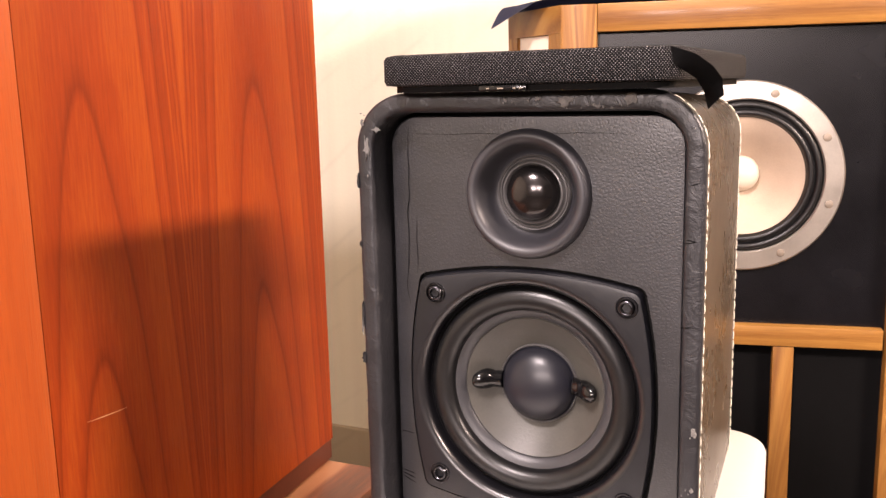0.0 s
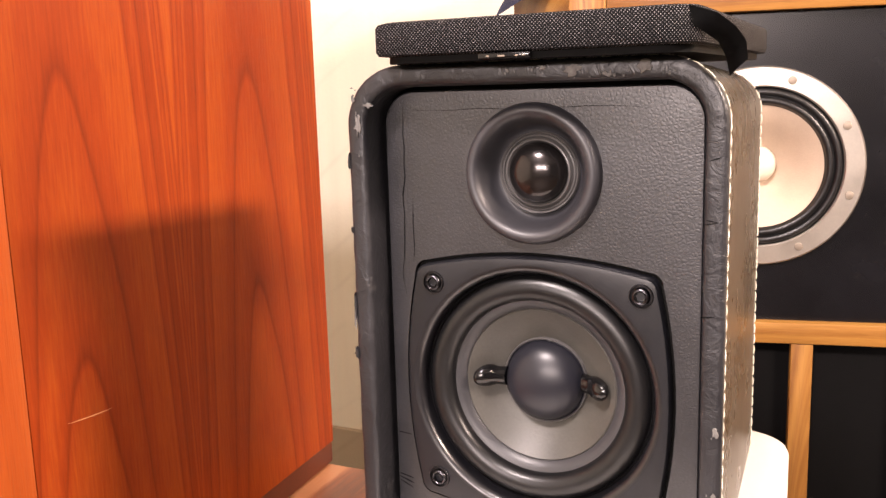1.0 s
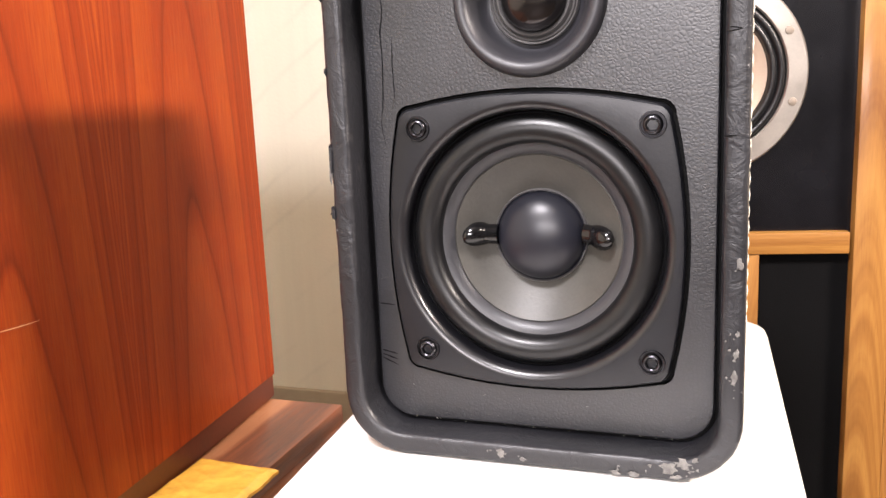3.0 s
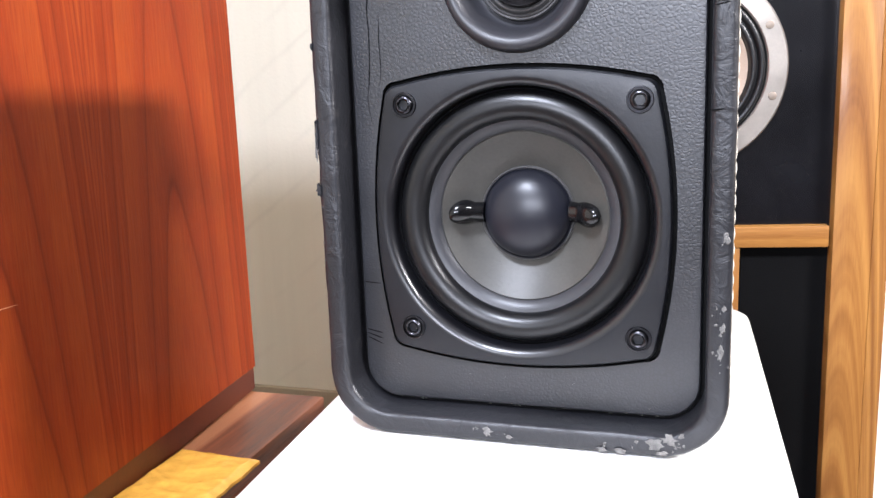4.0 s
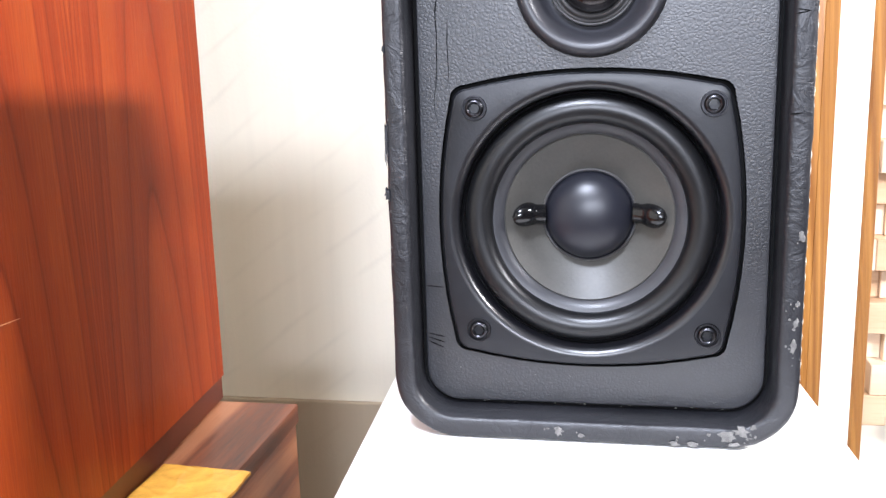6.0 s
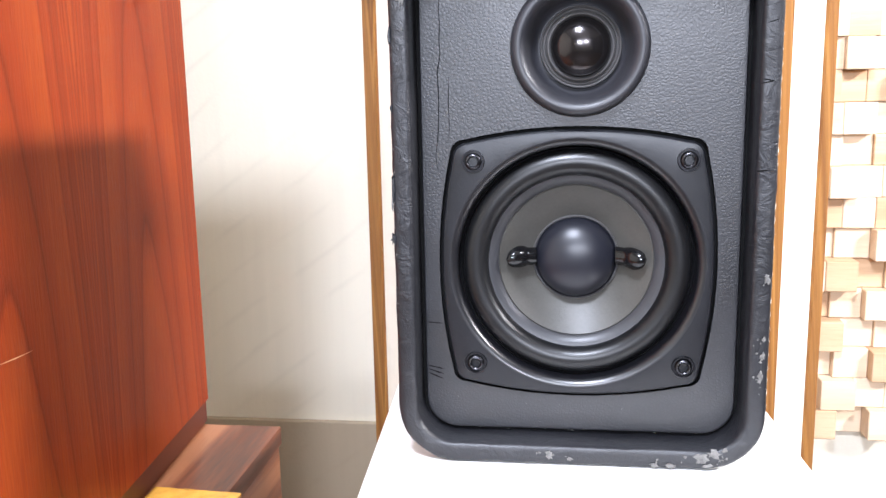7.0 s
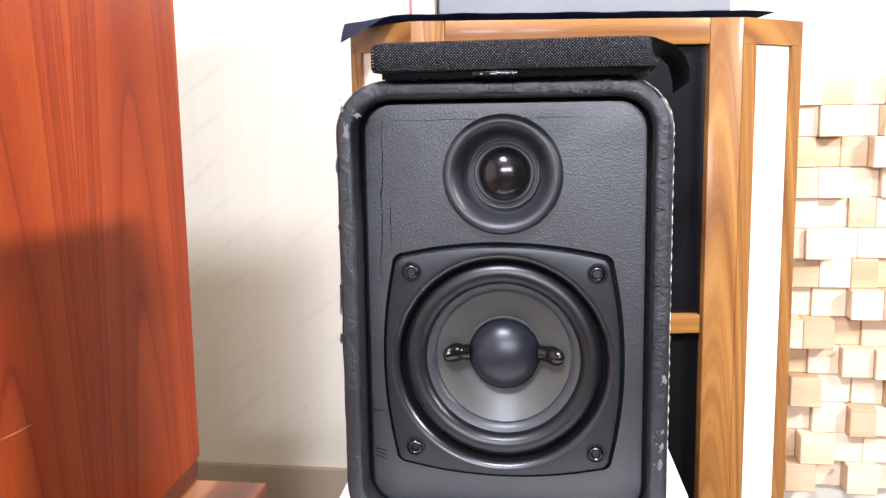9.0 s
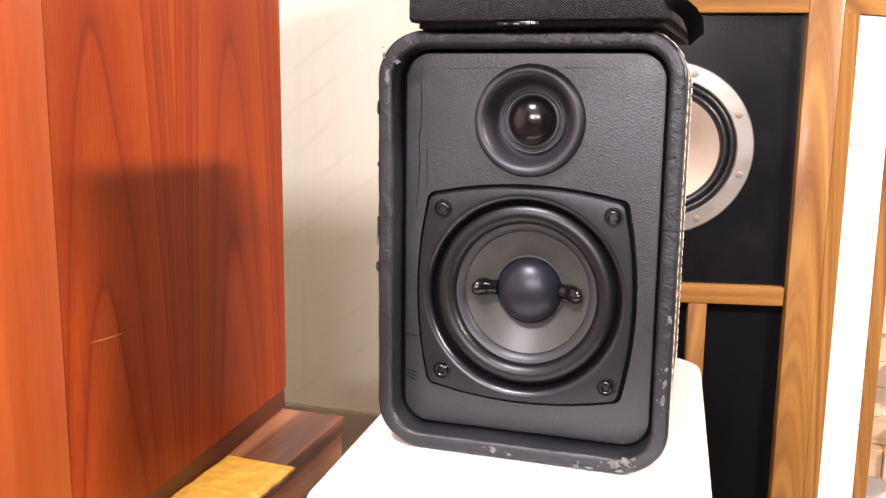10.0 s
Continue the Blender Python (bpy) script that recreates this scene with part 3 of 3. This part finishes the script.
            if abs(x + dx - CX) < W / 2 - 0.003 and abs(z + dz - CZ) < H / 2 - 0.003 and (abs(x + dx - CX) > W / 2 - 0.008 or abs(z + dz - CZ) > H / 2 - 0.008):
                part("chip", flake(rng, x + dx, z + dz, -0.0163, rng.uniform(0.0005, 0.0018), rng.uniform(0.0005, 0.0018), 0.0003), M_BARE, root)
    for x, z, w, h in ((-0.0852, 0.834, 0.0022, 0.014), (-0.0856, 0.811, 0.0034, 0.007), (-0.0852, 0.905, 0.0016, 0.010), (-0.0852, 0.872, 0.0014, 0.004)):
        x, z = on_rim(x, z)
        part("peeling_flap", flake(rng, x, z, -0.0140, w, h, 0.0022), M_RIM, root, "peeling scrap of leather")
    x, z = on_rim(-0.0855, 0.828)
    part("chip", flake(rng, x, z, -0.0156, 0.0016, 0.011), M_BARE, root, "pale chip in the rim")
    # rubbed flecks along the outer edge
    for i in range(60):
        if i < 34:
            x, z = CX - W / 2 + rng.uniform(0.0008, 0.003), rng.uniform(0.725, 0.925)
        elif i < 48:
            x, z = rng.uniform(-0.06, 0.065), CZ - H / 2 + rng.uniform(0.0008, 0.003)
        else:
            x, z = CX + W / 2 - rng.uniform(0.0008, 0.003), rng.uniform(0.725, 0.925)
        part("fleck", flake(rng, x, z, -0.0152, rng.uniform(0.0003, 0.0009), rng.uniform(0.0004, 0.0018), 0.0004), M_BARE, root)
    # lint and crumbs along the lower edge of the panel
    for i in range(26):
        x, z = (rng.uniform(-0.06, 0.065), 0.7136 + rng.gauss(0, 0.0003)) if i < 20 else (rng.uniform(-0.07, 0.07), rng.uniform(0.716, 0.73))
        part("lint", flake(rng, x, z, -0.0002, rng.uniform(0.0003, 0.0009), rng.uniform(0.0003, 0.0006), 0.0002), M_BARE, root)


small_speaker()


# ---- loose grille lying on the loudspeaker ----
def loose_grille():
    root = thing("speaker_grille", pose(0.0, 0.0, 0.9470, 0, 0, -1.0), "black cloth speaker grille lying flat on the small loudspeaker", "grille")
    x0, x1, y0, y1 = -0.0625, 0.0788, -0.034, 0.172
    cx, cy, w, d = (x0 + x1) / 2, (y0 + y1) / 2, x1 - x0, y1 - y0
    pts = round_rect(w, d, 0.012, 8)

    def ring(inset, z):
        return [(cx + x * (1 - 2 * inset / w), cy + y * (1 - 2 * inset / d), z) for x, y in pts]

    part("backing_board", loft([ring(0.010, 0.0), ring(0.0045, 0.0), ring(0.0045, 0.003)], True, True), M_FRAMEB, root, "black fibreboard backing")
    part("cloth_cover", loft([ring(0.006, 0.0028), ring(0.0008, 0.0034), ring(0.0, 0.0052), ring(0.0, 0.0150), ring(0.0008, 0.0166), ring(0.003, 0.0174)], True, True), M_CLOTH, root, "stretched woven black cloth, dusty")
    badge = part("badge", box_bm(-0.010, 0.0125, -0.0336, -0.030, 0.0002, 0.0026, 0.0006), M_GLOSS, root, "glossy black badge with small metal bits standing for its glints")
    # small metal bits added to stand for glints on the badge
    for i, (bx, bw) in enumerate(((-0.006, 0.0012), (-0.001, 0.003), (0.0065, 0.0012), (0.0095, 0.001))):
        part("badge_mark", box_bm(bx, bx + bw, -0.0341, -0.0336, 0.0010, 0.0016), M_BOLT, badge, "", False)
    # torn ribbon at the corner: a flat tab that curls outward and ends in a slanting cut
    bm = bmesh.new()
    upper = [Vector((0.0760 + x, y, 0.0175 + z)) for x, y, z in ((-0.0020, -0.0318, -0.0006), (0.008, -0.0290, -0.004), (0.014, -0.0240, -0.009), (0.017, -0.0190, -0.014), (0.0175, -0.0170, -0.021))]
    lower = [Vector((0.0760 + x, y, 0.0175 + z)) for x, y, z in ((-0.0004, -0.0308, -0.008), (0.0035, -0.0270, -0.011), (0.007, -0.0210, -0.014), (0.0092, -0.0150, -0.020), (0.0102, -0.0110, -0.0270))]

    def along(pts, s):
        k = min(int(s * 4), 3)
        f = s * 4 - k
        return pts[k].lerp(pts[k + 1], f * f * (3 - 2 * f) * 0.5 + f * 0.5)

    grid = []
    for i in range(17):
        s = i / 16
        u, l = along(upper, s), along(lower, s)
        row = []
        for k in range(6):
            f = k / 5
            p = u.lerp(l, f)
            p.y -= 0.0026 * math.sin(math.pi * f) * s + 0.0008 * noise.noise(p * 160)
            row.append(bm.verts.new(p))
        grid.append(row)
    for a, b in zip(grid, grid[1:]):
        for i in range(5):
            bm.faces.new((a[i], a[i + 1], b[i + 1], b[i]))
    bmesh.ops.solidify(bm, geom=bm.faces[:], thickness=0.0009)
    part("ribbon", bm, M_RIBBON, root, "torn black ribbon tab curling off the corner")


loose_grille()


# ---- tall cherry cabinet and what it stands on ----
def cherry_cabinet():
    turn = math.degrees(math.atan2(0.031, 0.377))
    root = thing("floor_speaker_cabinet", pose(-0.337, 0.354, 0.0, 0, 0, turn), "tall cherry-veneered loudspeaker cabinet on a dark plinth", "loudspeaker")
    bm = box_bm(-0.40, 0.0, -0.380, 0.0, 0.5935, 1.17)
    ed = [e for e in bm.edges if abs(e.verts[0].co.z - e.verts[1].co.z) > 0.3 and e.verts[0].co.y > -0.01]
    bmesh.ops.bevel(bm, geom=ed, offset=0.006, segments=4, affect="EDGES")
    part("veneered_body", bm, M_CHERRY, root, "red cherry veneer with arched figure")
    bm = box_bm(-0.40, 0.0012, -0.475, -0.3802, 0.5935, 1.17, 0.003)
    part("front_board", bm, M_CHERRY_EDGE, root, "lighter solid cherry front edge")
    part("plinth", box_bm(-0.39, -0.003, -0.46, -0.003, 0.5705, 0.5932, 0.001), M_PLINTH, root, "dark brown recessed plinth", False)
    bm = bmesh.new()
    rows = []
    for i in range(9):
        s = i / 8
        y, z = -0.351 + 0.040 * s, 0.7372 - 0.0050 * s + 0.0016 * s * s
        h = 0.00035 * math.sin(math.pi * min(0.95, max(0.05, s)))
        rows.append((bm.verts.new((0.0004, y, z - h)), bm.verts.new((0.0004, y, z + h))))
    for a, b in zip(rows, rows[1:]):
        bm.faces.new((a[0], b[0], b[1], a[1]))
    part("scratch", bm, M_SCRATCH, root, "pale scratch in the veneer", False)


cherry_cabinet()


def rosewood_base():
    root = thing("low_cabinet", pose(-0.266, 0.345, 0.0, 0, 0, 0.5), "low rosewood-striped cabinet carrying the tall one", "cabinet")
    part("body", box_bm(-0.62, -0.002, -0.80, -0.002, 0.0, 0.552, 0.002), M_ROSE, root)
    part("top_board", box_bm(-0.622, 0.0, -0.802, 0.0, 0.5522, 0.5700, 0.0015), M_ROSE, root, "striped rosewood top")


rosewood_base()


def yellow_pad():
    """A crumpled, tape-wrapped pad."""
    root = thing("yellow_pad", pose(-0.288, 0.203, 0.5702, 0, 0, 0.0), "crumpled yellow tape-wrapped pad on the rosewood top", "pad")
    bm = bmesh.new()
    nx, ny = 44, 120
    w, d = 0.072, 0.26
    top, low = [], []
    rng = random.Random(9)
    for j in range(ny + 1):
        a, b = [], []
        for i in range(nx + 1):
            x, y = (i / nx - 0.5) * w, -j / ny * d
            p = Vector((x, y, 0))
            ragged = noise.noise(Vector((3, y * 60, 1))) * 0.004 if i == nx else 0
            ragged_b = noise.noise(Vector((x * 60, 5, 1))) * 0.0025 if j == 0 else 0
            z = 0.0052 + 0.0006 * noise.noise(p * 55) + 0.0009 * abs(noise.noise(Vector((x * 40 + y * 90, y * 30 - x * 60, 2))))
            fold = noise.noise(Vector((x * 38 + y * 22, y * 34 - x * 20, 6)))
            z += 0.0006 * max(0.0, 1 - abs(fold) * 7) + 0.0004 * max(0.0, 1 - abs(noise.noise(Vector((x * 90, y * 70, 3)))) * 6)
            edge = min(i, nx - i, j) / 3
            z *= min(1.0, 0.45 + 0.55 * edge)
            a.append(bm.verts.new((x + ragged, y + ragged_b - 0.06 * x, z)))
            b.append(bm.verts.new((x + ragged, y + ragged_b - 0.06 * x, 0.0)))
        top.append(a)
        low.append(b)
    for rows in (top, low):
        for a, b in zip(rows, rows[1:]):
            for i in range(nx):
                bm.faces.new((a[i], a[i + 1], b[i + 1], b[i]))
    border = [(0, i) for i in range(nx)] + [(j, nx) for j in range(ny)] + [(ny, i) for i in range(nx, 0, -1)] + [(j, 0) for j in range(ny, 0, -1)]
    for (j0, i0), (j1, i1) in zip(border, border[1:] + border[:1]):
        bm.faces.new((top[j0][i0], top[j1][i1], low[j1][i1], low[j0][i0]))
    part("film", bm, M_YELLOW, root, "wrinkled yellow film")


yellow_pad()


# ---- the large oak loudspeaker behind ----
FL, FR = Vector((-0.145, 0.523)), Vector((0.217, 0.592))
BIG_TURN = math.degrees(math.atan2(FR.y - FL.y, FR.x - FL.x))
BIG_W = (FR - FL).length


def to_big(x, y):
    """From the room's plan into the large loudspeaker's own."""
    a = radians(-BIG_TURN)
    dx, dy = x - FL.x, y - FL.y
    return dx * math.cos(a) - dy * math.sin(a), dx * math.sin(a) + dy * math.cos(a)


def big_speaker():
    root = thing("large_speaker", pose(FL.x, FL.y, 0, 0, 0, BIG_TURN), "large oak floor loudspeaker with chamfered cloth sides and black front", "loudspeaker")
    TOP, RAIL = 1.030, 1.0015
    post = 0.037
    for name, x0, x1 in (("post", 0.0, post), ("post", BIG_W - post, BIG_W)):
        part(name, box_bm(x0, x1, 0.0, 0.03, 0.0, TOP, 0.0012), M_OAK, root)
    part("top_rail", box_bm(post + 0.0003, BIG_W - post - 0.0003, 0.0, 0.03, RAIL, TOP, 0.001), M_OAK_H, root)
    part("middle_rail", box_bm(post + 0.0003, BIG_W - post - 0.003, 0.002, 0.03, 0.673, 0.6945, 0.001), M_OAK_H, root)
    for x in (0.2225, BIG_W - 0.2225 - 0.021):
        part("divider", box_bm(x, x + 0.021, 0.0035, 0.03, 0.05, 0.6727, 0.001), M_OAK, root)
    part("bottom_rail", box_bm(post + 0.0003, BIG_W - post - 0.0003, 0.0, 0.03, 0.0, 0.05, 0.001), M_OAK_H, root)
    part("lower_panel", box_bm(post, BIG_W - post, 0.016, 0.034, 0.04, 0.684), M_BLACKM, root, "black lower panel", False)
    # driver
    cx, cz = to_big(0.039, 0.5565)[0], 0.851
    part("baffle", holed([(post, 0.684), (BIG_W - post, 0.684), (BIG_W - post, RAIL + 0.004), (post, RAIL + 0.004)], [(cx, cz, 0.090)], 0.014), M_BLACKB, root, "glossy black front baffle", False)
    drv = part("driver", turned([(0.0985, 0.0138), (0.0985, 0.0095), (0.0970, 0.0080), (0.0800, 0.0075), (0.0785, 0.0090), (0.0785, 0.0130)], (cx, cz), 96), M_SILVER, root, "cast silver basket ring of the large driver")
    sur = [(0.0787, 0.0125), (0.0775, 0.0105)]
    for c0 in (0.0735, 0.0655):
        for i in range(7):
            a = math.pi * i / 6
            sur.append((c0 + 0.0038 * math.cos(a), 0.0108 - 0.0042 * math.sin(a)))
    sur.append((0.0605, 0.012))
    part("surround", turned(sur, (cx, cz), 96), M_RUBBER, drv, "black ribbed surround")
    part("cone", turned([(0.0608, 0.0118), (0.0590, 0.0122), (0.040, 0.028), (0.016, 0.046)], (cx, cz), 96), M_PAPER, drv, "beige paper cone")
    part("dust_cap", turned([(0.0190, 0.0440), (0.0185, 0.038), (0.015, 0.031), (0.009, 0.027), (0.0, 0.0255)], (cx, cz), 48), M_PALECAP, drv, "pale domed dust cap")
    for k in range(8):
        a = radians(22.5 + 45 * k + 4)
        part("bolt", turned([(0.0042, 0.0078), (0.0040, 0.0070), (0.0030, 0.0067), (0.0, 0.0066)], (cx + 0.0885 * math.cos(a), cz + 0.0885 * math.sin(a)), 14), M_BOLT, drv)
    # chamfered corners: oak frame round pale cloth
    for s, (wx, wy) in enumerate(((-0.2335, 0.604), (0.2965, 0.670))):
        ex, ey = to_big(wx, wy)
        sx = 0.0 if s == 0 else BIG_W
        a, b = Vector((sx, 0.0)), Vector((ex, ey))
        back = Vector((0.35 if s == 0 else -0.35, 1.0)).normalized() * 0.022

        def slab(f0, f1, sink, z0, z1):
            p, q = a.lerp(b, f0), a.lerp(b, f1)
            nin = Vector((-(b - a).y, (b - a).x)).normalized()
            if nin.y < 0:
                nin = -nin
            p0, q0 = p + nin * sink, q + nin * sink
            p1, q1 = p + nin * 0.020, q + nin * 0.020
            return prism([(p0.x, p0.y), (q0.x, q0.y), (q1.x, q1.y), (p1.x, p1.y)], z0, z1)

        part("corner_post", slab(0.004, 0.22, 0.0, 0.0, RAIL), M_OAK, root, "", False)
        part("corner_post", slab(0.82, 1.0, 0.0, 0.0, RAIL), M_OAK, root, "", False)
        part("corner_rail", slab(0.004, 1.0, 0.0, RAIL + 0.0002, TOP), M_OAK_H, root, "", False)
        part("side_cloth", slab(0.2205, 0.8195, 0.004, 0.02, RAIL - 0.0002), M_CREAM, root, "pale cloth side panel", False)
    l, r = to_big(-0.2335, 0.604), to_big(0.2965, 0.670)
    part("cabinet_body", prism([(0.004, 0.062), (BIG_W - 0.004, 0.062), (r[0] - 0.012, r[1] + 0.012), (r[0] - 0.002, r[1] + 0.02), (r[0] - 0.03, 0.33), (l[0] + 0.03, 0.33), (l[0] + 0.002, l[1] + 0.02), (l[0] + 0.012, l[1] + 0.012)], 0.0, TOP - 0.001), M_OAK, root, "", False)
    return l, r


BL, BR = big_speaker()


def navy_cloth():
    """A folded felt lying on the large loudspeaker, one corner hanging over."""
    root = thing("navy_cloth", pose(FL.x, FL.y, 1.0303, 0, 0, BIG_TURN), "folded navy felt cloth draped over the large loudspeaker top", "cloth")
    bm = bmesh.new()
    nx, ny = 60, 24
    top = []
    for j in range(ny + 1):
        row = []
        for i in range(nx + 1):
            u, v = i / nx, j / ny
            x = -0.078 + (BIG_W + 0.127) * u
            y = 0.004 + 0.29 * v
            left = max(0.0, -x)
            right = max(0.0, x - BIG_W)
            y += right * 0.6 * (1 - v) + left * 0.35 * (1 - v)
            z = 0.0075 + 0.0012 * noise.noise(Vector((x * 25, y * 18, 4)))
            hang = max(0.0, left - 0.025 - 0.20 * v) * (1 - v) ** 2
            z -= hang * 0.55
            y -= hang * 0.25
            row.append(bm.verts.new((x, y, z)))
        top.append(row)
    faces = []
    for a, b in zip(top, top[1:]):
        for i in range(nx):
            faces.append(bm.faces.new((a[i], a[i + 1], b[i + 1], b[i])))
    bmesh.ops.solidify(bm, geom=faces, thickness=0.0065)
    part("felt", bm, M_NAVY, root)


navy_cloth()


def equipment():
    case = thing("grey_case", pose(-0.125, 0.60, 1.0395, 0, 0, BIG_TURN), "plain grey metal equipment case standing on the navy cloth", "audio equipment")
    part("case_body", box_bm(0.0, 0.345, 0.0, 0.2, 0.004, 0.14, 0.003), M_GREY, case)
    for x in (0.02, 0.315):
        for y in (0.02, 0.17):
            part("foot", box_bm(x, x + 0.012, y, y + 0.012, -0.0015, 0.004), M_RUBBER, case, "", False)
    card = thing("white_box", pose(-0.160, 0.60, 1.0385, 0, 0, BIG_TURN), "small white carton with a thin red edge beside the grey case", "box")
    part("carton", box_bm(0.0, 0.027, 0.0, 0.1, 0.0, 0.12, 0.001), M_CARD, card)
    part("red_edge", box_bm(-0.0005, 0.003, -0.0006, 0.002, 0.001, 0.119), M_RED, card, "thin red printed edge", False)


equipment()


# ---- wall panel of wooden blocks ----
def block_panel():
    rng = random.Random(21)
    root = tagged(new("block_panel"), "wall panel of pale wooden blocks of uneven depth", "wall panel")
    root.matrix_world = pose(0.27, 1.0198, 0.322)
    part("backing", box_bm(0.0, 0.66, -0.008, 0.0, 0.0, 0.658), M_BLOCK, root, "", False)
    rows = 14
    h = 0.658 / rows
    depths = (0.006, 0.012, 0.020, 0.030, 0.040)
    widths = (0.040, 0.047, 0.047, 0.052)
    # tan blocks stand for shaded ones, dealt out at random
    tones = [M_BLOCK, M_BLOCK, M_BLOCK_SHADED]
    meshes = {}
    for w in set(widths):
        for d in depths:
            for m in set(tones):
                bm = box_bm(0.0003, w - 0.0003, -0.008 - d, -0.0082, 0.0003, h - 0.0003, 0.0012, 1)
                me = bpy.data.meshes.new("block")
                bm.to_mesh(me)
                bm.free()
                me.materials.append(m)
                meshes[w, d, m] = me
    for j in range(rows):
        x = -0.03 * rng.random()
        while x < 0.61:
            w = rng.choice(widths)
            ob = new("block", meshes[w, rng.choice(depths), rng.choice(tones)])
            ob.parent = root
            ob.location = (x, 0, j * h)
            x += w


block_panel()
